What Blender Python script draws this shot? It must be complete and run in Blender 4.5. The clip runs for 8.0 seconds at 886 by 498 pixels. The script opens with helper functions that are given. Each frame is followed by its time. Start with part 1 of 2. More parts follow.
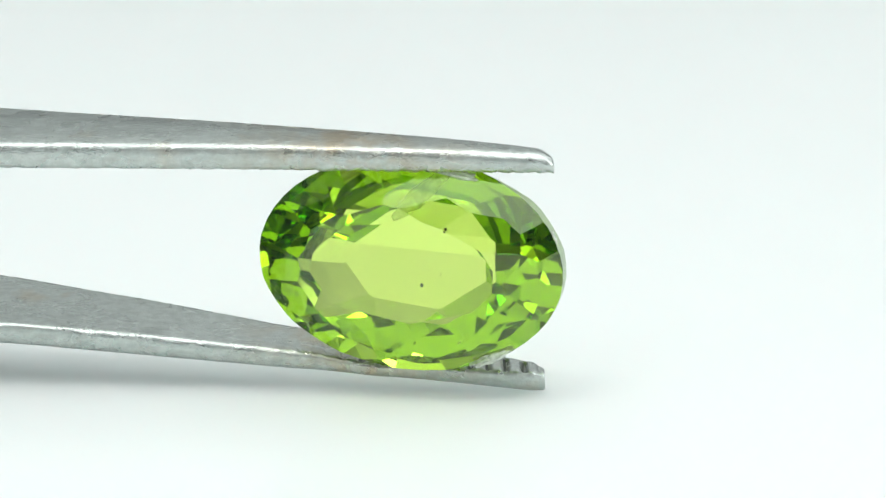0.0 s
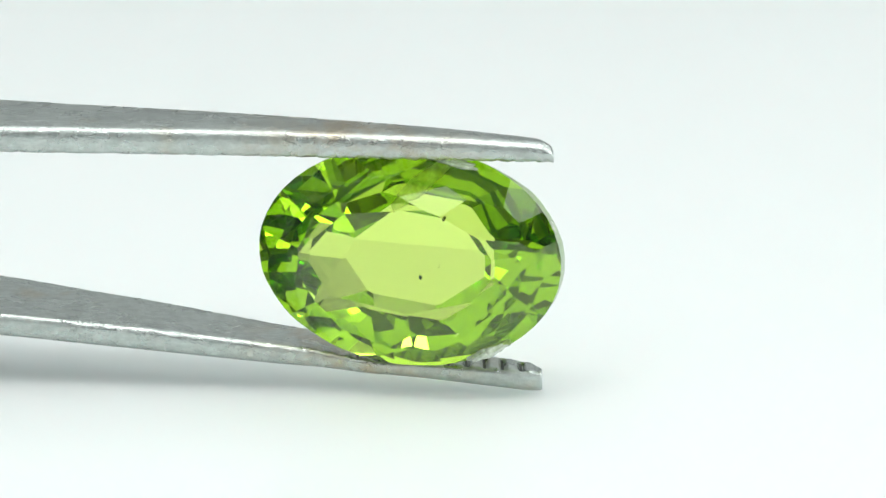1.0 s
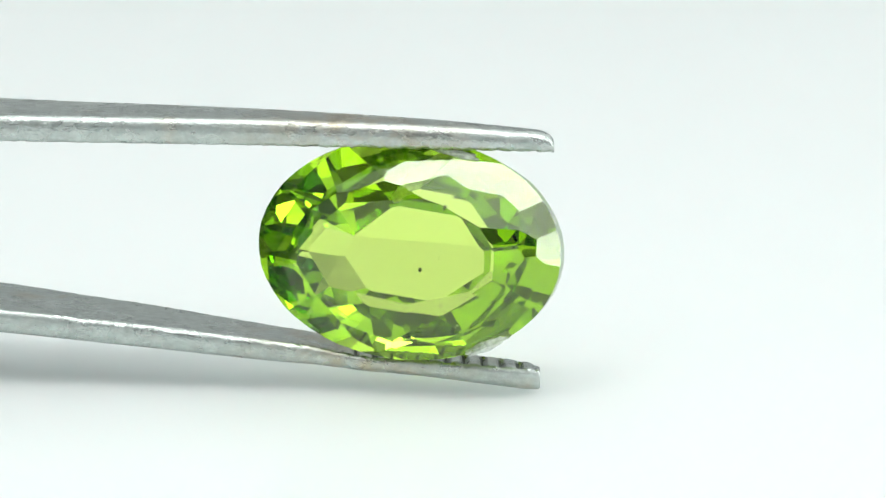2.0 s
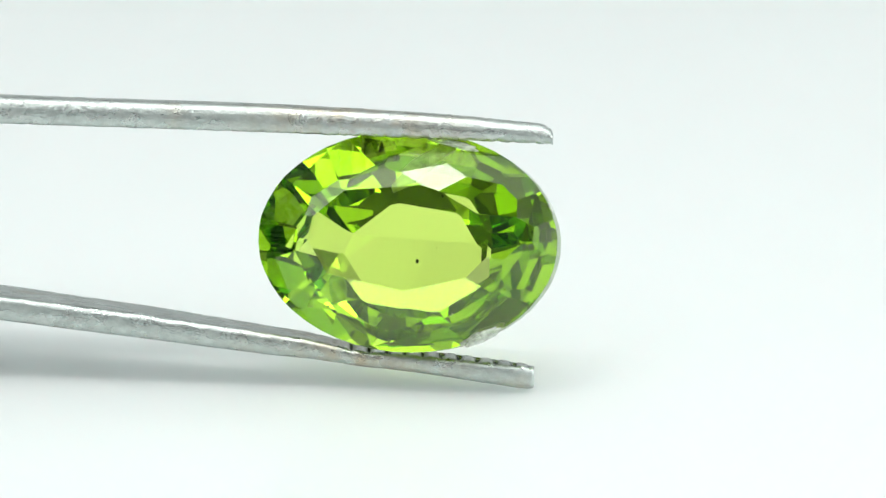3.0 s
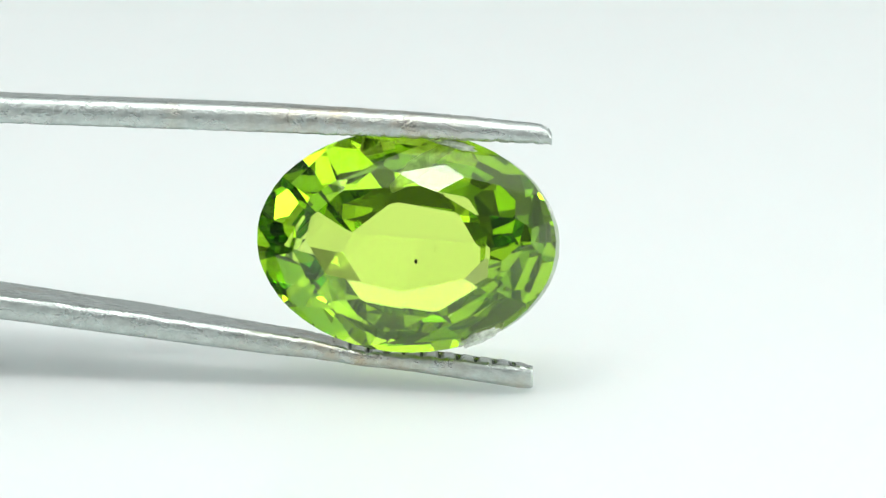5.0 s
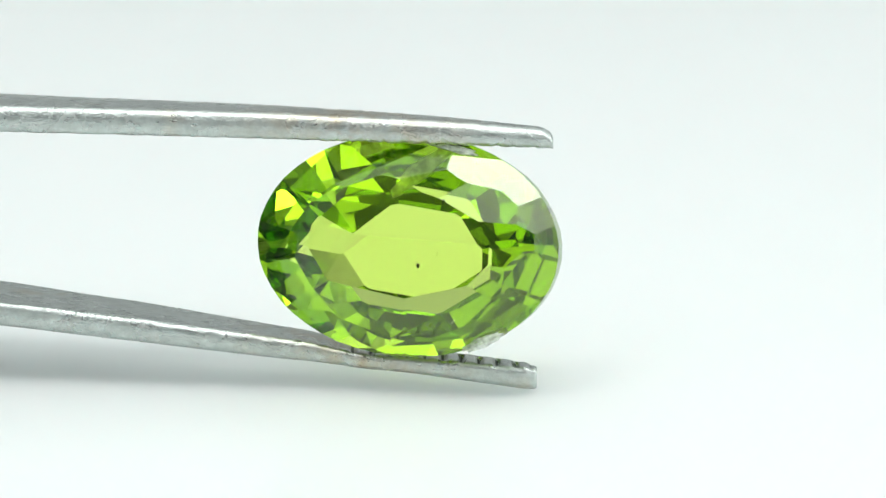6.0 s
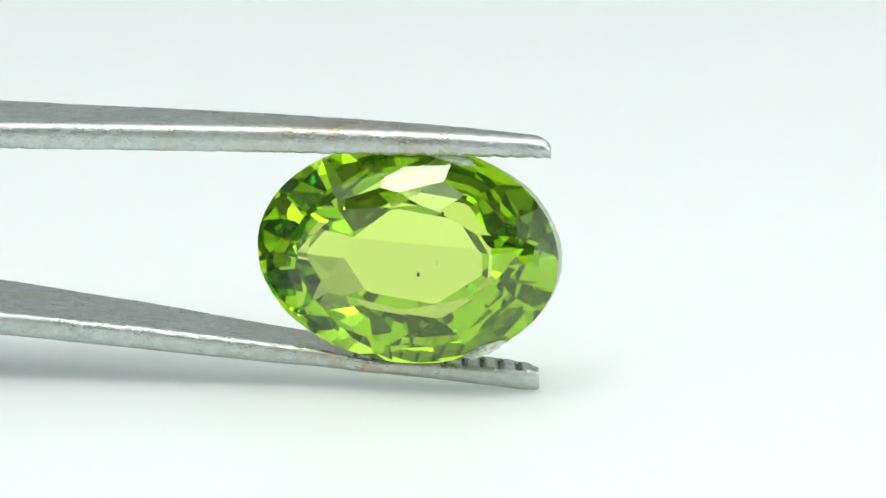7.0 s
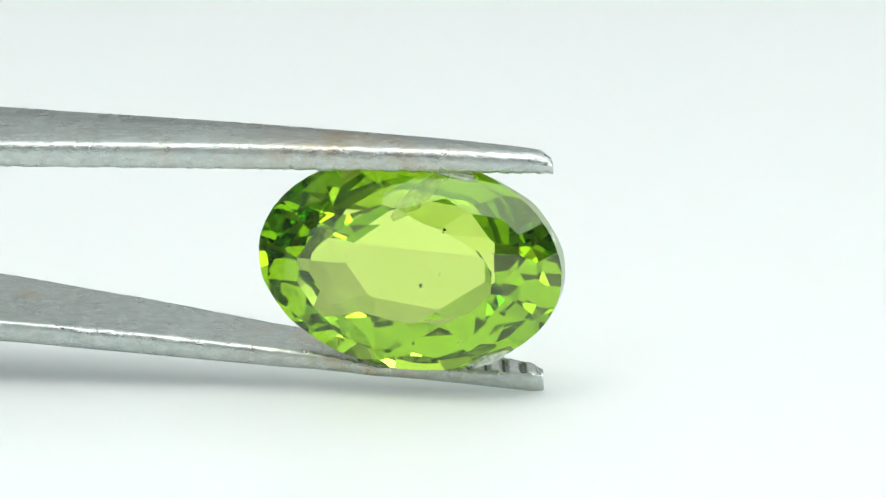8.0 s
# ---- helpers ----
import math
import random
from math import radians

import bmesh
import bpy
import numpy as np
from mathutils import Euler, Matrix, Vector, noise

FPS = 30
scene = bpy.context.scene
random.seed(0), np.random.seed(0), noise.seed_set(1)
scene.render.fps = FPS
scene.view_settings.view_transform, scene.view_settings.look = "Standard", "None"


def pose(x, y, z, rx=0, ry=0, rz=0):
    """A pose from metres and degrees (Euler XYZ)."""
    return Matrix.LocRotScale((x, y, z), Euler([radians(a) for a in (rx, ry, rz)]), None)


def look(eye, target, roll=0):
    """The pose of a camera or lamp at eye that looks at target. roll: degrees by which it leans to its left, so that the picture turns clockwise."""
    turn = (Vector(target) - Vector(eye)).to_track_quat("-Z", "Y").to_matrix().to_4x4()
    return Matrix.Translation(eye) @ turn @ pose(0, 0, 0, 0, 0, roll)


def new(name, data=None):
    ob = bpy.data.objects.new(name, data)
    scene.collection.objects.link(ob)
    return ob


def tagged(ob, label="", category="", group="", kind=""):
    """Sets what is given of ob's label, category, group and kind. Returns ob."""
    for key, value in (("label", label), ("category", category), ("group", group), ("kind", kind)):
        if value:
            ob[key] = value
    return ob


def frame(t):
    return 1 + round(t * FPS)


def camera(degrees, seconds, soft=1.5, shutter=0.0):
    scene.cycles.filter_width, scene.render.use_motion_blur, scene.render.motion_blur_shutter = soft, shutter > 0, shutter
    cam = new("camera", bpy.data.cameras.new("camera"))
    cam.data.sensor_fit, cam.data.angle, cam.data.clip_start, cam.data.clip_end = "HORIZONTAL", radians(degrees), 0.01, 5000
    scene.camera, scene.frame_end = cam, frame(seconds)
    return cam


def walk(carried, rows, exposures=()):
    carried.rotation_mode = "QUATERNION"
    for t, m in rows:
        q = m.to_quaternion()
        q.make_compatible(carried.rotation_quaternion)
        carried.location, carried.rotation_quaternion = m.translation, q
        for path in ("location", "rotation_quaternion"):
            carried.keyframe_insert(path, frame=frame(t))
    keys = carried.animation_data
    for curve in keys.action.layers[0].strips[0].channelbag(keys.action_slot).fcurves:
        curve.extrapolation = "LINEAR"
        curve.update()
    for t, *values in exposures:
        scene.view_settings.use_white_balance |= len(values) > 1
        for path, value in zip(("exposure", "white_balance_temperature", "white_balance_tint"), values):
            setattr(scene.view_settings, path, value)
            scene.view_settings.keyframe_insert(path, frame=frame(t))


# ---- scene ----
import itertools

MM = 0.001
DOWN = 12.0          # degrees by which the camera looks down on the table
REACH = 111.3        # millimetres from the lens to the stone
RISE = 4.84          # height of the aiming point over the table, millimetres
AIM = pose(0, 0, RISE * MM, -DOWN, 0, 0)


def mm(x, y, z):
    return Vector((x * MM, y * MM, z * MM))


# ---- camera: stands still on a stand ----
cam = camera(15.0, 8.0, soft=1.4)
STAND = AIM @ pose(0, -REACH * MM, 0, 90, 0, 0)
walk(cam, [(0.0, STAND), (8.0, STAND)])

# ---- light ----
world = bpy.data.worlds.new("studio_air")
world.use_nodes = True
world.node_tree.nodes["Background"].inputs[0].default_value = (0.80, 0.93, 1.0, 1)
world.node_tree.nodes["Background"].inputs[1].default_value = 0.25
scene.world = world
scene.view_settings.exposure = -0.075


def area(name, eye, target, w, h, watts, colour):
    data = bpy.data.lights.new(name, "AREA")
    data.shape, data.size, data.size_y, data.energy, data.color = "RECTANGLE", w, h, watts, colour
    ob = new(name, data)
    ob.matrix_world = look(eye, target)
    return ob


LAMP = (0.955, 1.0, 0.985)
area("top_softbox_light", (-0.01, -0.178, 0.405), (0.0, 0.0, 0.0), 0.36, 0.08, 1.02, LAMP)
area("right_softbox_light", (0.36, -0.17, 0.14), (0.0, 0.0, 0.0), 0.14, 0.24, 0.60, LAMP)
area("low_strip_light", (0.225, -0.232, 0.022), (0.0, 0.0, 0.01), 0.10, 0.036, 0.10, LAMP)
# weak fill from the left, added to lighten shadows; no lamp is known there
area("left_fill_light", (-0.32, 0.26, 0.16), (0.0, 0.0, 0.0), 0.20, 0.20, 0.06, LAMP)
area("front_softbox_light", (0.0, -0.24, 0.20), (0.0, 0.0, 0.0), 0.60, 0.12, 0.50, LAMP)
# unseen broad fill under the roof, added to brighten the table evenly
area("roof_fill_light", (0.02, 0.12, 0.49), (0.02, 0.12, 0.0), 0.8, 0.50, 1.05, LAMP)
scene.cycles.max_bounces = scene.cycles.transmission_bounces = scene.cycles.glossy_bounces = 24


# ---- materials ----
def material(name):
    m = bpy.data.materials.new(name)
    m.use_nodes = True
    nt = m.node_tree
    return m, nt, nt.nodes["Principled BSDF"]


def node(nt, kind, **values):
    n = nt.nodes.new(kind)
    for key, value in values.items():
        n.inputs[key].default_value = value
    return n


def ramp(nt, source, stops):
    r = nt.nodes.new("ShaderNodeValToRGB")
    els = r.color_ramp.elements
    for i, (pos, col) in enumerate(stops):
        e = els[i] if i < 2 else els.new(pos)
        e.position, e.color = pos, (*col, 1) if len(col) == 3 else col
    nt.links.new(source, r.inputs[0])
    return r.outputs[0]


def coords(nt, scale):
    c = nt.nodes.new("ShaderNodeTexCoord")
    mp = nt.nodes.new("ShaderNodeMapping")
    mp.inputs["Scale"].default_value = scale
    nt.links.new(c.outputs["Object"], mp.inputs[0])
    return mp.outputs[0]


def noise_tex(nt, vec, scale, detail=4.0, rough=0.6):
    n = node(nt, "ShaderNodeTexNoise", Scale=scale, Detail=detail, Roughness=rough)
    nt.links.new(vec, n.inputs["Vector"])
    return n.outputs["Fac"]


def bump(nt, bsdf, height, strength, distance):
    b = node(nt, "ShaderNodeBump", Strength=strength, Distance=distance)
    nt.links.new(height, b.inputs["Height"])
    nt.links.new(b.outputs[0], bsdf.inputs["Normal"])


def steel_material(name, rough_low, rough_high):
    """Worn stainless steel: tumbled grain, streaks along the arm, dull patches, a few brown stains."""
    m, nt, b = material(name)
    b.inputs["Metallic"].default_value = 1.0
    vec = coords(nt, (1, 1, 1))
    long = coords(nt, (0.6, 1, 1))
    grain = noise_tex(nt, vec, 11000.0, 3.0, 0.6)
    streak = noise_tex(nt, long, 4200.0, 6.0, 0.7)
    patch = noise_tex(nt, long, 900.0, 5.0, 0.65)
    spots = noise_tex(nt, vec, 620.0, 3.0, 0.5)
    base = ramp(nt, streak, [(0.30, (0.42, 0.45, 0.43)), (0.70, (0.59, 0.63, 0.605))])
    stain = ramp(nt, spots, [(0.60, (0, 0, 0)), (0.72, (0.35, 0.35, 0.35))])
    # brown tarnish where the jaws have gripped many stones
    along = nt.nodes.new("ShaderNodeSeparateXYZ")
    nt.links.new(vec, along.inputs[0])
    span = nt.nodes.new("ShaderNodeMapRange")
    span.inputs["From Min"].default_value, span.inputs["From Max"].default_value = -0.011, 0.0
    nt.links.new(along.outputs[0], span.inputs["Value"])
    zone = ramp(nt, span.outputs[0], [(0.05, (0, 0, 0)), (0.9, (0, 0, 0)), (0.45, (1, 1, 1))])
    worn = ramp(nt, noise_tex(nt, vec, 1100.0, 4.0, 0.6), [(0.38, (0, 0, 0)), (0.62, (0.72, 0.72, 0.72))])
    grip = nt.nodes.new("ShaderNodeMixRGB")
    grip.blend_type = "MULTIPLY"
    grip.inputs["Fac"].default_value = 1.0
    nt.links.new(zone, grip.inputs["Color1"])
    nt.links.new(worn, grip.inputs["Color2"])
    total = nt.nodes.new("ShaderNodeMixRGB")
    total.blend_type = "LIGHTEN"
    total.inputs["Fac"].default_value = 1.0
    nt.links.new(stain, total.inputs["Color1"])
    nt.links.new(grip.outputs[0], total.inputs["Color2"])
    mix = nt.nodes.new("ShaderNodeMixRGB")
    mix.inputs["Color2"].default_value = (0.47, 0.37, 0.24, 1)
    nt.links.new(total.outputs[0], mix.inputs["Fac"])
    nt.links.new(base, mix.inputs["Color1"])
    nt.links.new(mix.outputs[0], b.inputs["Base Color"])
    rough = ramp(nt, patch, [(0.3, (rough_low,) * 3), (0.7, (rough_high,) * 3)])
    nt.links.new(rough, b.inputs["Roughness"])
    # tumbled pits of two sizes
    pits = ramp(nt, noise_tex(nt, vec, 5200.0, 2.0, 0.5), [(0.34, (0, 0, 0)), (0.50, (1, 1, 1))])
    relief = nt.nodes.new("ShaderNodeMixRGB")
    relief.inputs["Fac"].default_value = 0.05
    nt.links.new(grain, relief.inputs["Color1"])
    nt.links.new(pits, relief.inputs["Color2"])
    bump(nt, b, relief.outputs[0], 0.60, 0.00005)
    return m


STEEL = steel_material("worn_steel", 0.19, 0.36)


def acrylic_material():
    """White glossy table sheet, very faint mottling."""
    m, nt, b = material("white_acrylic")
    vec = coords(nt, (1, 1, 1))
    big = noise_tex(nt, vec, 9.0, 3.0, 0.5)
    col = ramp(nt, big, [(0.3, (0.780, 0.805, 0.800)), (0.7, (0.795, 0.82, 0.815))])
    nt.links.new(col, b.inputs["Base Color"])
    b.inputs["Roughness"].default_value = 0.34
    b.inputs["Specular IOR Level"].default_value = 0.12
    b.inputs["Subsurface Weight"].default_value = 0.85
    b.inputs["Subsurface Scale"].default_value = 0.006
    b.inputs["Subsurface Radius"].default_value = (0.9, 1.0, 1.0)
    b.inputs["IOR"].default_value = 1.45
    fine = noise_tex(nt, vec, 900.0, 3.0, 0.5)
    bump(nt, b, fine, 0.04, 0.00005)
    return m


def fabric_material(name, col):
    m, nt, b = material(name)
    vec = coords(nt, (1, 1, 1))
    n = noise_tex(nt, vec, 300.0, 4.0, 0.6)
    c = ramp(nt, n, [(0.3, tuple(v * 0.96 for v in col)), (0.7, col)])
    nt.links.new(c, b.inputs["Base Color"])
    b.inputs["Roughness"].default_value = 0.9
    bump(nt, b, n, 0.2, 0.0005)
    return m


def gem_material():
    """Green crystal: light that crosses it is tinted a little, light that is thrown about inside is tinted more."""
    m, nt, b = material("peridot_crystal")
    nt.nodes.remove(b)
    out = nt.nodes["Material Output"]
    vec = coords(nt, (1, 1, 1))
    n = noise_tex(nt, vec, 260.0, 2.0, 0.5)
    clear = node(nt, "ShaderNodeBsdfRefraction", IOR=1.67, Roughness=0.0)
    nt.links.new(ramp(nt, n, [(0.3, (0.84, 0.965, 0.40)), (0.7, (0.87, 0.98, 0.45))]), clear.inputs["Color"])
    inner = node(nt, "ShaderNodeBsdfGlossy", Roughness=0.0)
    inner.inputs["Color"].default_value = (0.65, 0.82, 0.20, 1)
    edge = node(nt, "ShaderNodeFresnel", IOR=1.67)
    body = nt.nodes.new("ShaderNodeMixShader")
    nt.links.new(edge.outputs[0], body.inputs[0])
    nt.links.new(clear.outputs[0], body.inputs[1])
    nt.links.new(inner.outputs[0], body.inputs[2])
    polish = node(nt, "ShaderNodeBsdfGlossy", Roughness=0.02)
    polish.inputs["Color"].default_value = (1, 1, 1, 1)
    lw = node(nt, "ShaderNodeLayerWeight", Blend=0.25)
    fac = ramp(nt, lw.outputs["Facing"], [(0.0, (0.045,) * 3), (1.0, (0.09,) * 3)])
    mix = nt.nodes.new("ShaderNodeMixShader")
    nt.links.new(fac, mix.inputs[0])
    nt.links.new(body.outputs[0], mix.inputs[1])
    nt.links.new(polish.outputs[0], mix.inputs[2])
    nt.links.new(mix.outputs[0], out.inputs["Surface"])
    return m


def girdle_material():
    """The finely ground band round the stone."""
    m, nt, b = material("ground_girdle")
    vec = coords(nt, (1, 1, 1))
    n = noise_tex(nt, vec, 5000.0, 4.0, 0.6)
    b.inputs["Base Color"].default_value = (0.50, 0.58, 0.44, 1)
    b.inputs["Transmission Weight"].default_value = 0.45
    b.inputs["IOR"].default_value = 1.67
    r = ramp(nt, n, [(0.3, (0.25,) * 3), (0.7, (0.5,) * 3)])
    nt.links.new(r, b.inputs["Roughness"])
    bump(nt, b, n, 0.4, 0.00004)
    return m


ACRYLIC = acrylic_material()
FABRIC = fabric_material("white_diffuser_fabric", (0.815, 0.825, 0.825))
PALE_FABRIC = fabric_material("pale_grey_diffuser_fabric", (0.66, 0.67, 0.67))
DARK_CLOTH = fabric_material("dark_grey_cloth", (0.10, 0.105, 0.11))
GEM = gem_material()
GIRDLE = girdle_material()
# the dark that the jaw serrations reflect, put into a colour of its own
GROOVE_DARK, _, groove_dark_bsdf = material("painted_dark_reflection_in_serrations")
groove_dark_bsdf.inputs["Base Color"].default_value = (0.10, 0.105, 0.10, 1)
groove_dark_bsdf.inputs["Metallic"].default_value = 0.6
groove_dark_bsdf.inputs["Roughness"].default_value = 0.5
DARK_SPECK = fabric_material("dark_mineral_speck", (0.05, 0.07, 0.02))
WHITE_SPECK = fabric_material("white_dust_speck", (0.85, 0.87, 0.84))


def frosted_material(name, col, see_through):
    m, nt, b = material(name)
    vec = coords(nt, (1, 1, 1))
    n = noise_tex(nt, vec, 2500.0, 4.0, 0.6)
    c = ramp(nt, n, [(0.35, tuple(v * 0.8 for v in col)), (0.65, col)])
    nt.links.new(c, b.inputs["Base Color"])
    b.inputs["Roughness"].default_value = 0.35
    a = ramp(nt, n, [(0.35, (see_through * 0.4,) * 3), (0.7, (see_through,) * 3)])
    nt.links.new(a, b.inputs["Alpha"])
    return m


def fracture_material():
    """A thin crack: mostly clear, with a silvery sheen in patches."""
    m, nt, b = material("pale_fracture")
    nt.nodes.remove(b)
    vec = coords(nt, (1, 1, 1))
    n = noise_tex(nt, vec, 1800.0, 3.0, 0.6)
    sheen = nt.nodes.new("ShaderNodeAddShader")
    shine = node(nt, "ShaderNodeBsdfGlossy", Roughness=0.4)
    shine.inputs["Color"].default_value = (0.38, 0.42, 0.32, 1)
    glow = nt.nodes.new("ShaderNodeBsdfTranslucent")
    glow.inputs["Color"].default_value = (0.80, 0.86, 0.58, 1)
    nt.links.new(shine.outputs[0], sheen.inputs[0])
    nt.links.new(glow.outputs[0], sheen.inputs[1])
    clear = nt.nodes.new("ShaderNodeBsdfTransparent")
    mix = nt.nodes.new("ShaderNodeMixShader")
    nt.links.new(ramp(nt, n, [(0.35, (0.25,) * 3), (0.65, (0.75,) * 3)]), mix.inputs[0])
    nt.links.new(clear.outputs[0], mix.inputs[1])
    nt.links.new(sheen.outputs[0], mix.inputs[2])
    nt.links.new(mix.outputs[0], nt.nodes["Material Output"].inputs["Surface"])
    return m


FEATHER = fracture_material()
CHIP = frosted_material("chipped_crystal", (0.80, 0.84, 0.76), 0.8)


# ---- building helpers ----
def part(name, bm, mat, parent=None, label="", smooth=False):
    me = bpy.data.meshes.new(name)
    bm.to_mesh(me)
    bm.free()
    if smooth:
        me.polygons.foreach_set("use_smooth", [True] * len(me.polygons))
    me.materials.append(mat)
    ob = new(name, me)
    if parent:
        ob.parent = parent
    return tagged(ob, label)


def slab(sx, sy, sz, bevel=0.0):
    bm = bmesh.new()
    bmesh.ops.create_cube(bm, size=1.0)
    bmesh.ops.scale(bm, vec=(sx, sy, sz), verts=bm.verts)
    if bevel:
        bmesh.ops.bevel(bm, geom=bm.edges[:], offset=bevel, segments=2, affect="EDGES")
    return bm


def setting(name, bm, mat, place, label, category):
    ob = part(name, bm, mat)
    ob.location = place
    return tagged(ob, label, category, kind="structure")


# ---- the setting: a white sheet, and round it an unseen closed light tent ----
setting("table_top", slab(1.0, 0.9, 0.012, 0.002), ACRYLIC, (0.03, 0.15, -0.006),
        "glossy white acrylic photo table sheet", "table top")
# unseen left side, made dark so that the stone's right facets darken
setting("added_dark_panel_left", slab(0.004, 0.8, 0.5), DARK_CLOTH, (-0.42, 0.15, 0.25), "unseen dark grey cloth panel, added to darken the stone's right facets", "tent wall")
setting("tent_wall_right", slab(0.004, 0.8, 0.5), FABRIC, (0.48, 0.15, 0.25), "white fabric wall of a light tent", "tent wall")
# unseen back wall, greyed to hold down the brightness seen through the stone
setting("tent_wall_back", slab(0.9, 0.004, 0.5), PALE_FABRIC, (0.03, 0.55, 0.25), "unseen pale grey fabric back wall, toned to dim the view through the stone", "tent wall")
setting("tent_roof", slab(0.9, 0.8, 0.004), FABRIC, (0.03, 0.15, 0.502), "white fabric roof of a light tent", "tent roof")
# two unseen white panels, added to bounce light back onto the stone
setting("bounce_panel_front_left", slab(0.27, 0.004, 0.5), FABRIC, (-0.285, -0.252, 0.25), "unseen white fabric front panel, added to bounce light", "tent wall")
setting("bounce_panel_front_right", slab(0.31, 0.004, 0.5), FABRIC, (0.325, -0.252, 0.25), "unseen white fabric front panel, added to bounce light", "tent wall")
# added behind the camera to give steel and stone something dark to reflect
setting("added_dark_panel_front", slab(0.36, 0.004, 0.5), DARK_CLOTH, (0.02, -0.262, 0.25), "unseen dark grey cloth panel behind the camera, added for dark reflections", "tent flap")


# ---- tweezers: arms run along x, tip at x = 0, jaws face each other along z (millimetres) ----
HOLD = pose(3.1 * MM, 0.3 * MM, -3.97 * MM, 10, 0, 0)


def curve_at(keys, x):
    """Smooth value between the (x, value) keys."""
    for (xa, va), (xb, vb) in zip(keys, keys[1:]):
        if x <= xb or xb == keys[-1][0]:
            u = min(max((x - xa) / (xb - xa), 0.0), 1.0)
            return va + (vb - va) * u


def eased(keys, x, reach):
    return sum(curve_at(keys, x + reach * k) for k in (-1.0, -0.5, 0.0, 0.5, 1.0)) / 5


FRONT = [(-118, 4.2), (-60, 2.6), (-17.8, 1.65), (-8.4, 0.78), (-3.7, 0.3), (0.6, 0.0)]
WIDTH = [(-118, 9.0), (-60, 7.5), (-17.8, 2.95), (-8.4, 1.9), (-3.7, 1.35), (-0.6, 1.0), (0.25, 0.8), (0.6, 0.45)]


def arm(inner, thick, width, side, tip, ridge, flare, chamfer):
    """One arm. inner: height of the jaw face along x; side: +1 where the jaw faces down (the upper arm)."""
    bm = bmesh.new()
    stations, x = [], tip
    while x > -118:
        stations.append(x)
        x -= 0.05 if x > -9 else 0.22 if x > -20 else 3.0
    stations.append(-118)
    rings, deep = [], []
    for x in stations:
        end = min((tip - x) / 0.5, 1.0)
        roundoff = math.sqrt(max(1 - (1 - end) ** 2, 0.0))
        f, w = eased(FRONT, x, 1.0), curve_at(width, x - tip + 0.6)
        z0, t = eased(inner, x, 0.35), eased(thick, x, 0.8)
        w *= 0.72 + 0.28 * roundoff
        f += (1 - roundoff) * 0.05
        blunt = 0.45 if side > 0 else 0.16
        t *= 1 - blunt + blunt * roundoff
        groove = 0.0
        if -7.5 < x < tip - 0.1:
            phase = ((x - tip) / 0.60 + 0.62) % 1.0 - 0.5
            groove = ridge * max(0.0, 1 - abs(phase) / 0.26) * min(1, (x + 7.5) / 2)
        deep.append(groove)
        r = min(0.16, w * 0.25)
        jag = 0.012 * noise.noise((x * 3.1, side * 7.0, 0.3)) + 0.006 * noise.noise((x * 11.0, side, 2.0))
        ring = []
        shear = 0.055 * min(1.0, max(0.0, (-5 - x) / 10))
        lip = 0.05 if side > 0 else 0.025
        # across the section: jaw face (front to back), back edge, outer face, front edge
        c = chamfer * min(1.0, max(0.25, (-2 - x) / 8))
        pts = [(c + r * 0.4, lip), (c + r * 0.4 + lip, 0.0 + groove * 0.25), (c + r * 0.4 + 0.14, groove), (w * 0.5, groove), (w + flare - 0.12, groove), (w + flare - lip, groove * 0.6), (w + flare, lip),
               (w + flare * 0.3, t * 0.55), (w - r, t - 0.04), (w * 0.62, t), (w * 0.40, t),
               (r * 1.9, t), (r * 1.2, t - 0.025), (r * 0.70, t - 0.085), (r * 0.30, t * 0.76), (r * 0.06, t * 0.58), (c * 0.3, t * (0.42 if side > 0 else 0.26)), (c * 0.75 + r * 0.12, t * (0.2 if side > 0 else 0.07))]
        nick = 0.035 * noise.noise((x * 5.0, side * 3.0, 4.4)) + 0.03 * noise.noise((x * 14.0, side * 5.0, 1.1))
        pts[0] = (pts[0][0] + nick, pts[0][1] + 0.5 * nick)
        pts[1] = (pts[1][0] + nick, pts[1][1] + 0.4 * nick)
        for y, h in pts:
            ring.append(bm.verts.new(((x) * MM, (f + y + jag * (1 if y < w / 2 else 0)) * MM, (z0 + side * (h + jag) - shear * y) * MM)))
        rings.append(ring)
    n = len(rings[0])
    for k, (a, b) in enumerate(zip(rings, rings[1:])):
        for i in range(n):
            j = (i + 1) % n
            f = bm.faces.new((a[i], a[j], b[j], b[i]) if side > 0 else (a[i], b[i], b[j], a[j]))
            # groove floors take the painted dark reflection
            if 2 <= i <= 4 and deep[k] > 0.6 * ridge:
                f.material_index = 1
    bm.faces.new(rings[0][::-1] if side > 0 else rings[0])
    bm.faces.new(rings[-1] if side > 0 else rings[-1][::-1])
    bmesh.ops.recalc_face_normals(bm, faces=bm.faces)
    return bm


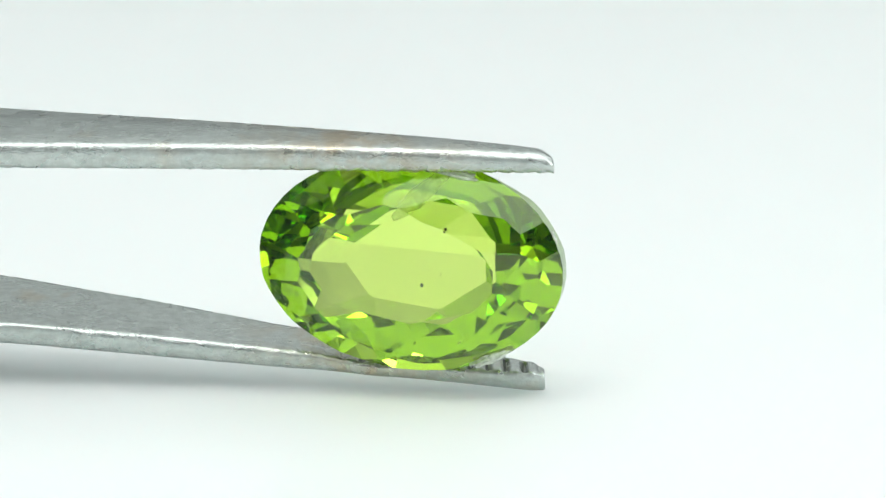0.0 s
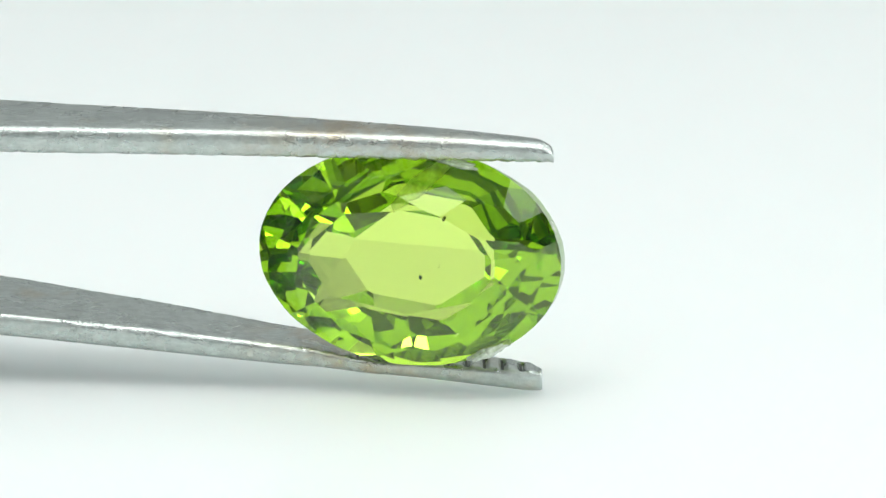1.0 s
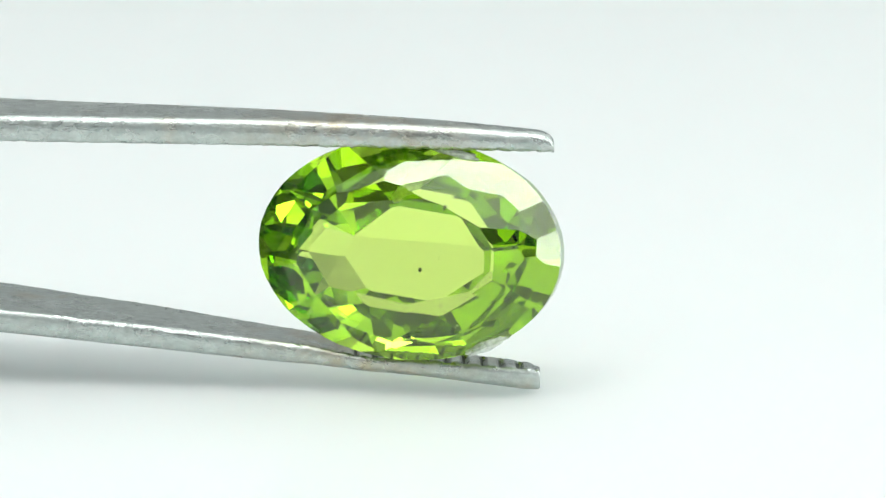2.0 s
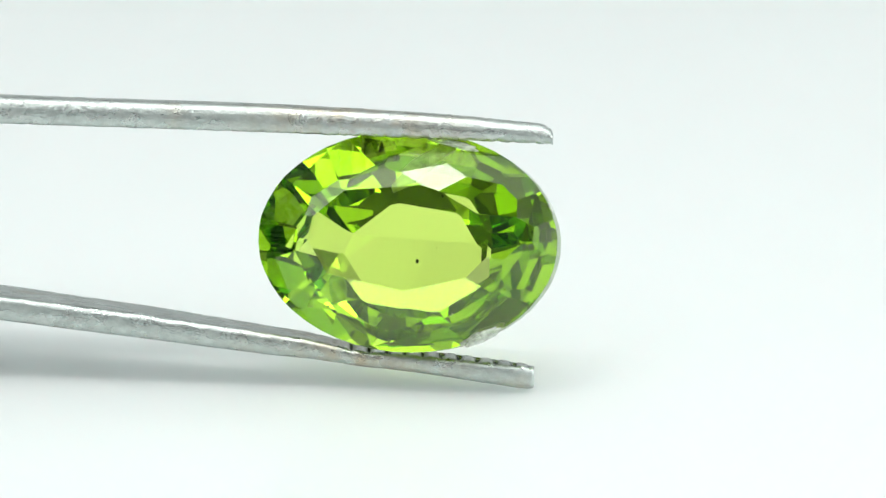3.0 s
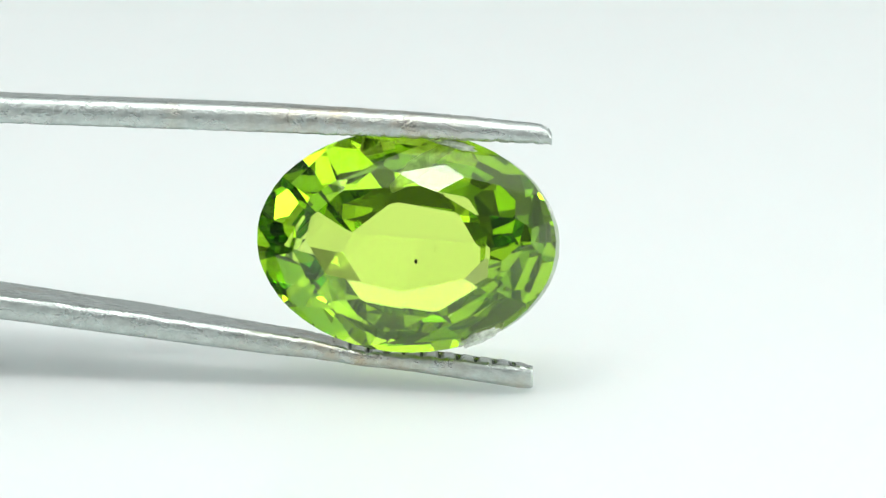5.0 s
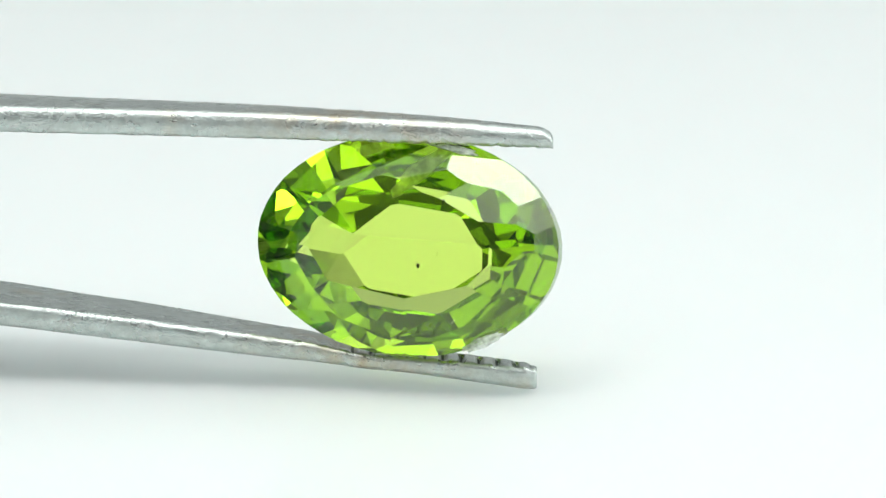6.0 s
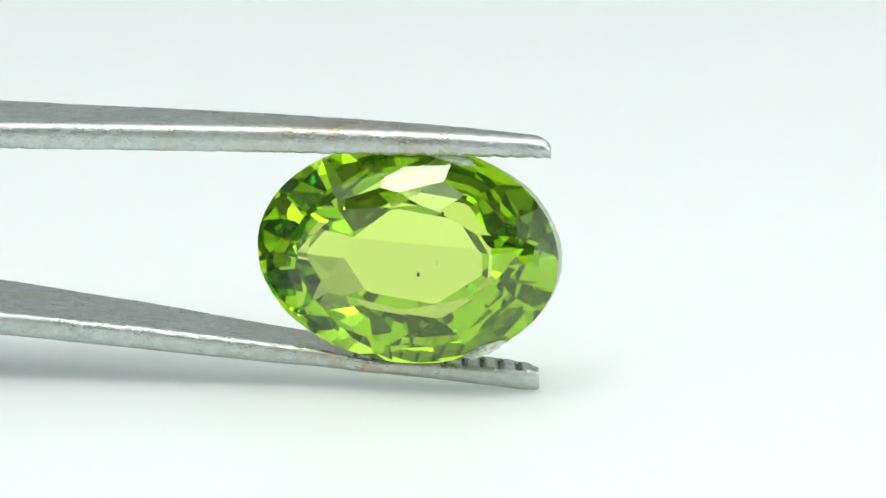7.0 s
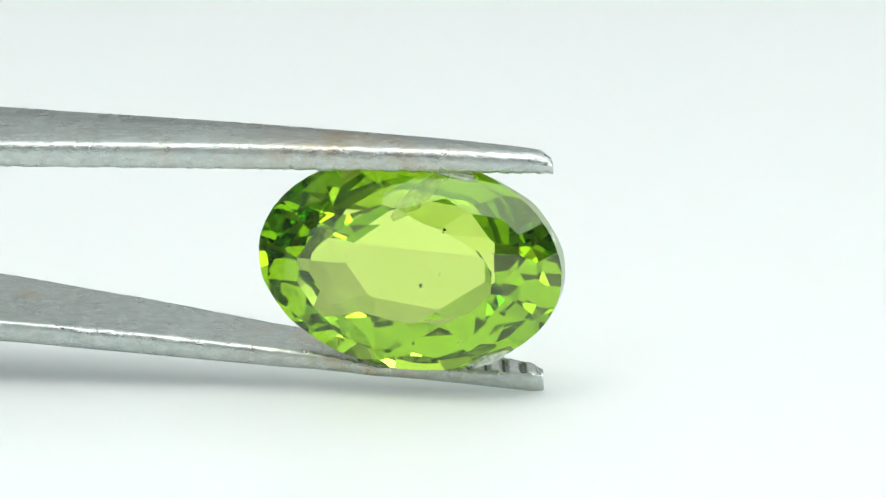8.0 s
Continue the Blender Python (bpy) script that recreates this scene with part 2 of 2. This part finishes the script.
def build_tweezers():
    root = new("tweezers")
    tagged(root, "worn stainless steel tweezers gripping a green gemstone", "tweezers")
    upper = [(-118, 9.2), (-60, 8.9), (-17.8, 7.90), (-8.4, 7.70), (-3.0, 7.55), (0.56, 7.43), (1.2, 7.42)]
    lower = [(-118, 9.0), (-60, 5.2), (-17.8, 2.08), (-13.1, 1.56), (-8.4, 0.93), (-7.4, 0.80), (-5.6, 0.41), (-3.7, 0.33), (0.0, -0.02), (0.6, -0.06)]
    thick_u = [(-118, 1.6), (-17.8, 0.88), (-8.4, 0.87), (-3, 0.79), (0.6, 0.62)]
    thick_l = [(-118, 1.7), (-17.8, 0.84), (-13.1, 0.85), (-8.4, 0.75), (-7.4, 0.69), (-5.6, 0.52), (-3.7, 0.63), (0.0, 0.80), (0.3, 0.80)]
    wide_u = [(x, w * (1.14 if x < -10 else 1.0)) for x, w in WIDTH]
    for_upper = part("upper_arm", arm(upper, thick_u, wide_u, 1, 0.70, 0.11, 0.5, 0.0), STEEL, root, smooth=True)
    for_lower = part("lower_arm", arm(lower, thick_l, [(x, w * (1.27 if x < -10 else 1.0)) for x, w in WIDTH], -1, 0.14, 0.21, 0.0, 0.05), STEEL, root, smooth=True)
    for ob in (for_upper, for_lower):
        ob.data.materials.append(GROOVE_DARK)
    return root


# ---- gemstone: oval mixed cut, table along -y, long axis along x (millimetres) ----
SEAT = pose(-0.925 * MM, 0.45 * MM, 0.20 * MM) @ pose(0, 0, 0, 0, 0, -13) @ pose(0, 0, 0, 0, 2.5, 0)
TABLE = 0.343        # heights over the girdle's middle plane, as shares of the stone's depth unit
# crown facets that end at the table: azimuth, slope, and the distance from the axis at which they meet it
STARS = [(10, 24, 0.661), (24, 14.0, 0.567), (53.7, 22.3, 0.509), (67, 24.0, 0.511), (98, 8, 0.475), (140, 16, 0.56), (172, 14, 0.60),
         (205, 16, 0.562), (256, 18, 0.43), (289, 18, 0.442), (326, 15, 0.545), (358, 14, 0.58)]
# main facets below them: azimuth, height at three quarters of the way out
MAINS = [(120, 0.270), (155, 0.285), (188, 0.285), (230, 0.272), (272, 0.255), (307, 0.268), (340, 0.285)]
# facets along the girdle: azimuth, slope, height of the girdle's front edge there
RIM = [(5, 39.4, 0.141), (29, 36, 0.125), (47, 37, 0.088), (62, 33, 0.071), (80, 31.7, 0.074), (68, 45, 0.045), (91, 38, 0.05), (113, 36, 0.055), (136, 38, 0.055),
       (159, 39, 0.055), (182, 40, 0.055), (205, 39, 0.055), (228, 38, 0.06), (250, 36, 0.07), (272, 35, 0.09), (295, 35, 0.09), (318, 36, 0.11), (341, 37, 0.13)]
# tiers under the girdle: slope, facets, first azimuth, a radius and depth that the tier passes through, its stretch along the keel
PAVILION = [(64, 24, 9, 1.0, 0.0, 0.0), (54, 24, 1.5, 0.955, 0.05, 0.0), (47, 20, 5, 0.85, 0.16, 0.03), (41, 16, 14, 0.70, 0.315, 0.08), (12, 1, 87, 0.50, 0.47, 0.0), (8.5, 1, 267, 0.50, 0.49, 0.0)]


def hull(planes):
    """The convex solid bounded by planes (normal, distance): corners, and the corner ring of each plane."""
    n = np.array([p[0] for p in planes])
    d = np.array([p[1] for p in planes])
    trio = np.array(list(itertools.combinations(range(len(planes)), 3)))
    m, rhs = n[trio], d[trio]
    good = np.abs(np.linalg.det(m)) > 1e-5
    pts = np.linalg.solve(m[good], rhs[good][..., None])[..., 0]
    pts = pts[np.all(pts @ n.T <= d + 1e-7, axis=1)]
    corners = []
    for p in pts:
        if all(np.linalg.norm(p - q) > 2e-4 for q in corners):
            corners.append(p)
    corners = np.array(corners)
    rings = []
    for k in range(len(planes)):
        on = np.where(np.abs(corners @ n[k] - d[k]) < 3e-4)[0]
        if len(on) < 3:
            rings.append([])
            continue
        mid = corners[on].mean(axis=0)
        u = np.cross(n[k], (0.31, 0.52, 0.79))
        u /= np.linalg.norm(u)
        v = np.cross(n[k], u)
        rel = corners[on] - mid
        rings.append([int(i) for i in on[np.argsort(np.arctan2(rel @ v, rel @ u))]])
    return corners, rings


def build_gem():
    planes, waist_planes = [], set()

    def cut(azimuth, slope, radius, height, up):
        """A facet through (radius, height) at that azimuth, leaning by slope from level."""
        a, s = radians(azimuth), radians(slope)
        normal = (math.sin(s) * math.cos(a), math.sin(s) * math.sin(a), up * math.cos(s))
        planes.append((normal, math.sin(s) * radius + up * math.cos(s) * height))

    waist = 0.02
    for i in range(48):
        waist_planes.add(len(planes))
        cut(i * 360 / 48, 90, 1.0, 0.0, 1)
    cut(0, 0, 0, TABLE, 1)
    for azimuth, slope, edge in STARS:
        cut(azimuth, slope, edge, TABLE, 1)
    for azimuth, height in MAINS:
        cut(azimuth, 27, 0.75, height, 1)
    for azimuth, slope, height in RIM:
        cut(azimuth, slope, 1.0, height, 1)
    for k, lean in enumerate(PAVILION):
        steps, turned, radius, depth, stretch = lean[1:]
        for i in range(steps):
            way = i * 360 / steps + turned
            uneven = 1 + 0.028 * (-1) ** i if 2 <= k <= 3 else 1.0
            high = 1 - 0.20 * max(0.0, math.sin(radians(way))) if k == 3 else 1 - 0.07 * max(0.0, math.sin(radians(way))) if k == 2 else 1.0
            cut(way, lean[0], uneven * high * radius * (1 + stretch * math.cos(radians(way)) ** 2), -waist - depth, -1)
    corners, rings = hull(planes)
    bm = bmesh.new()
    # long axis to x, short axis to z, table to -y
    verts = [bm.verts.new((x * 5.12 * MM, -z * 4.2 * MM, y * 3.68 * MM)) for x, y, z in corners]
    for k, ring in enumerate(rings):
        if len(ring) > 2:
            f = bm.faces.new([verts[i] for i in ring])
            f.material_index = 1 if k in waist_planes else 0
    bmesh.ops.recalc_face_normals(bm, faces=bm.faces)
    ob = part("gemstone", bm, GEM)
    ob.data.materials.append(GIRDLE)
    for place, size, mat, label in ((( 0.42, 0.2, -0.65), (0.055, 0.05, 0.085), DARK_SPECK, "dark speck inside the crystal"),
                                    ((1.06, 0.2, -0.18), (0.032, 0.03, 0.02), DARK_SPECK, ""),
                                    ((1.03, 0.3, -0.28), (0.028, 0.03, 0.02), DARK_SPECK, ""),
                                    ((1.34, -1.0, 1.50), (0.05, 0.03, 0.06), DARK_SPECK, ""),
                                    ((1.78, -0.86, -2.33), (0.028, 0.02, 0.028), WHITE_SPECK, "tiny white dust speck"),
                                    ((1.71, -0.84, -2.40), (0.022, 0.02, 0.022), WHITE_SPECK, "")):
        lump = bmesh.new()
        bmesh.ops.create_icosphere(lump, subdivisions=2, radius=1.0)
        for v in lump.verts:
            v.co *= 1 + 0.25 * noise.noise(v.co * 1.7 + Vector(place))
            v.co = Vector(c * k * MM for c, k in zip(v.co, size))
        speck = part("inclusion", lump, mat, ob, label)
        speck.location = mm(*place)
    # a feather-like fracture under the upper crown
    sheet = bmesh.new()
    grid = []
    for i in range(15):
        u = i / 14
        span = 0.50 * math.sin(math.pi * min(u * 0.9 + 0.06, 1)) ** 0.7 * (1 + 0.3 * noise.noise((u * 6, 0.2, 0.7)))
        row = []
        for j in range(7):
            v = j / 6 - 0.5
            row.append(sheet.verts.new(mm(-0.45 + 1.9 * u + 0.5 * v * span, -0.45 + 0.9 * u * u + 0.12 * noise.noise((u * 5, v * 4, 0.1)),
                                          1.65 + 1.5 * u - 1.2 * v * span)))
        grid.append(row)
    for a, b in zip(grid, grid[1:]):
        for j in range(6):
            sheet.faces.new((a[j], a[j + 1], b[j + 1], b[j]))
    bmesh.ops.solidify(sheet, geom=sheet.faces[:], thickness=0.015 * MM)
    part("fracture", sheet, FEATHER, ob, "pale feathery fracture inside the crystal", smooth=True)
    # chipped, frosted patches along the edge: size, place, lean
    for size, place, lean, label in (((0.80, 0.24, 0.22), (2.75, -0.40, -2.98), -27, "frosted white chip on the edge"),
                                     ((0.85, 0.22, 0.14), (1.45, -0.42, 3.26), 12, "pale scalloped chip under the jaw"),
                                     ((0.05, 0.06, 0.26), (4.83, -0.52, 1.28), -22, "small white chips along the girdle")):
        patch = bmesh.new()
        bmesh.ops.create_icosphere(patch, subdivisions=4, radius=1.0)
        for v in patch.verts:
            p = v.co.copy()
            bumpy = 1 + 0.30 * noise.noise(p * 2.3 + Vector(place)) + 0.12 * noise.noise(p * 6.0)
            v.co = mm(*(c * k * bumpy for c, k in zip(p, size)))
        chip = part("chip", patch, CHIP, ob, label)
        chip.matrix_basis = pose(*(c * MM for c in place), 0, lean, 0)
    return tagged(ob, "faceted oval green gemstone held between tweezer tips", "gemstone")


TWEEZERS = build_tweezers()
STONE = build_gem()


# ---- movement: the tweezers rock about their length, the stone with them ----
def motions():
    ROCK = [  # seconds; turn about x, y, z in degrees; shift in millimetres
        (0.0, 18.61, -3.06, 0.28, 0.161, 0.121, -0.272),
        (0.1, 19.32, -3.07, 0.01, 0.178, 0.153, -0.292),
        (0.2, 14.15, -2.41, 0.35, 0.123, 0.016, -0.209),
        (0.3, 9.09, -1.65, 0.44, 0.074, -0.050, -0.131),
        (0.4, 4.14, -0.79, 0.31, 0.031, -0.050, -0.057),
        (0.5, 0.00, 0.01, -0.00, 0.000, -0.000, 0.000),
        (0.6, -0.87, 0.16, -0.03, -0.023, -0.008, 0.017),
        (0.7, 1.19, -0.23, 0.09, -0.021, -0.062, -0.012),
        (0.8, 4.81, -0.87, 0.19, -0.002, -0.113, -0.066),
        (0.9, 9.76, -1.65, 0.14, 0.034, -0.120, -0.144),
        (1.0, 13.11, -2.12, -0.02, 0.055, -0.095, -0.197),
        (1.1, 17.18, -2.70, -0.18, 0.117, 0.006, -0.263),
        (1.2, 17.23, -2.77, 0.02, 0.130, 0.012, -0.260),
        (1.3, 12.37, -2.24, 0.62, 0.085, -0.094, -0.171),
        (1.4, 7.73, -1.65, 1.01, 0.047, -0.137, -0.089),
        (1.5, 4.42, -1.18, 1.22, 0.026, -0.133, -0.031),
        (1.6, -0.97, -0.20, 1.02, -0.036, -0.070, 0.053),
        (1.7, -2.90, 0.19, 0.87, -0.064, -0.027, 0.081),
        (1.8, -1.86, -0.00, 0.92, -0.068, -0.046, 0.065),
        (1.9, 2.90, -0.87, 1.11, -0.036, -0.111, -0.010),
        (2.0, 6.99, -1.54, 1.10, -0.008, -0.119, -0.076),
        (2.1, 11.21, -2.15, 0.94, 0.026, -0.082, -0.147),
        (2.2, 15.28, -2.67, 0.64, 0.061, -0.003, -0.218),
        (2.3, 17.11, -2.87, 0.44, 0.071, 0.049, -0.250),
        (2.4, 14.74, -2.57, 0.64, 0.030, -0.009, -0.210),
        (2.5, 10.23, -1.96, 0.90, -0.033, -0.081, -0.134),
        (2.6, 5.30, -1.18, 0.98, -0.097, -0.100, -0.054),
        (2.7, 0.49, -0.33, 0.84, -0.154, -0.058, 0.021),
        (2.8, -2.39, 0.23, 0.65, -0.191, -0.003, 0.064),
        (2.9, -2.94, 0.35, 0.59, -0.208, 0.013, 0.072),
        (3.0, -1.90, 0.16, 0.64, -0.211, -0.007, 0.055),
        (3.1, 1.86, -0.50, 0.69, -0.190, -0.078, -0.001),
        (3.2, 5.52, -1.08, 0.61, -0.166, -0.113, -0.057),
        (3.3, 10.22, -1.76, 0.37, -0.129, -0.104, -0.132),
        (3.4, 14.90, -2.34, -0.06, -0.088, -0.037, -0.210),
        (3.5, 15.56, -2.38, -0.26, -0.092, -0.034, -0.219),
        (3.6, 11.55, -1.86, -0.02, -0.142, -0.079, -0.150),
        (3.7, 5.88, -1.00, 0.09, -0.205, -0.084, -0.057),
        (3.8, 1.69, -0.28, -0.02, -0.249, -0.026, 0.010),
        (3.9, -1.28, 0.27, -0.21, -0.279, 0.053, 0.056),
        (4.0, -2.87, 0.59, -0.36, -0.295, 0.120, 0.080),
        (4.1, -2.22, 0.47, -0.27, -0.295, 0.079, 0.072),
        (4.2, 0.30, 0.00, -0.08, -0.278, 0.006, 0.035),
        (4.3, 4.81, -0.78, 0.09, -0.240, -0.061, -0.034),
        (4.4, 8.60, -1.37, 0.09, -0.207, -0.082, -0.093),
        (4.5, 12.09, -1.85, -0.01, -0.174, -0.069, -0.150),
        (4.6, 13.33, -2.03, -0.05, -0.150, -0.051, -0.171),
        (4.7, 10.57, -1.66, 0.15, -0.173, -0.097, -0.125),
        (4.8, 6.54, -1.07, 0.30, -0.206, -0.126, -0.059),
        (4.9, 2.76, -0.44, 0.31, -0.235, -0.116, 0.001),
        (5.0, -0.54, 0.15, 0.23, -0.256, -0.077, 0.052),
        (5.1, -2.42, 0.50, 0.15, -0.263, -0.044, 0.080),
        (5.2, -1.34, 0.28, 0.26, -0.245, -0.069, 0.063),
        (5.3, 1.73, -0.30, 0.45, -0.208, -0.119, 0.015),
        (5.4, 5.93, -1.03, 0.55, -0.159, -0.146, -0.052),
        (5.5, 10.22, -1.69, 0.49, -0.104, -0.126, -0.123),
        (5.6, 14.03, -2.22, 0.30, -0.052, -0.069, -0.188),
        (5.7, 14.93, -2.34, 0.27, -0.033, -0.053, -0.204),
        (5.8, 11.67, -1.92, 0.54, -0.061, -0.118, -0.149),
        (5.9, 7.41, -1.31, 0.74, -0.099, -0.160, -0.078),
        (6.0, 3.76, -0.72, 0.78, -0.126, -0.159, -0.020),
        (6.1, -0.17, -0.05, 0.76, -0.152, -0.104, 0.040),
        (6.2, -2.14, 0.30, 0.75, -0.159, -0.055, 0.069),
        (6.3, -2.18, 0.28, 0.86, -0.149, -0.043, 0.069),
        (6.4, -1.18, 0.05, 1.04, -0.130, -0.051, 0.052),
        (6.5, 1.15, -0.41, 1.26, -0.099, -0.076, 0.015),
        (6.6, 5.73, -1.21, 1.17, -0.061, -0.038, -0.063),
        (6.7, 11.39, -2.07, 0.84, -0.007, 0.069, -0.161),
        (6.8, 15.76, -2.64, 0.35, 0.038, 0.224, -0.241),
        (6.9, 14.17, -2.45, 0.32, 0.013, 0.256, -0.218),
        (7.0, 10.36, -1.94, 0.37, -0.036, 0.264, -0.158),
        (7.1, 5.43, -1.18, 0.52, -0.068, 0.164, -0.072),
        (7.2, 2.25, -0.64, 0.51, -0.079, 0.106, -0.016),
        (7.3, -0.87, -0.06, 0.41, -0.087, 0.073, 0.038),
        (7.4, -1.54, 0.07, 0.41, -0.073, 0.009, 0.053),
        (7.5, -0.44, -0.13, 0.51, -0.044, -0.088, 0.042),
        (7.6, 2.85, -0.71, 0.68, -0.023, -0.110, -0.013),
        (7.7, 7.44, -1.45, 0.73, 0.014, -0.102, -0.090),
        (7.8, 11.94, -2.09, 0.59, 0.053, -0.041, -0.168),
        (7.9, 16.96, -2.70, 0.23, 0.103, 0.087, -0.258),
        (8.0, 18.66, -2.87, 0.07, 0.115, 0.158, -0.292),
    ]
    pivot = mm(3, 0, -4.4)

    def held(row, rest):
        t, ax, ay, az, dx, dy, dz = row
        turn = Vector((radians(ax), radians(ay), radians(az)))
        spin = Matrix.Rotation(turn.length, 4, turn.normalized()) if turn.length > 1e-6 else Matrix()
        return AIM @ Matrix.Translation(pivot + mm(dx, dy, dz)) @ spin @ Matrix.Translation(-pivot) @ rest

    walk(TWEEZERS, [(row[0], held(row, HOLD)) for row in ROCK])
    walk(STONE, [(row[0], held(row, SEAT)) for row in ROCK])


motions()
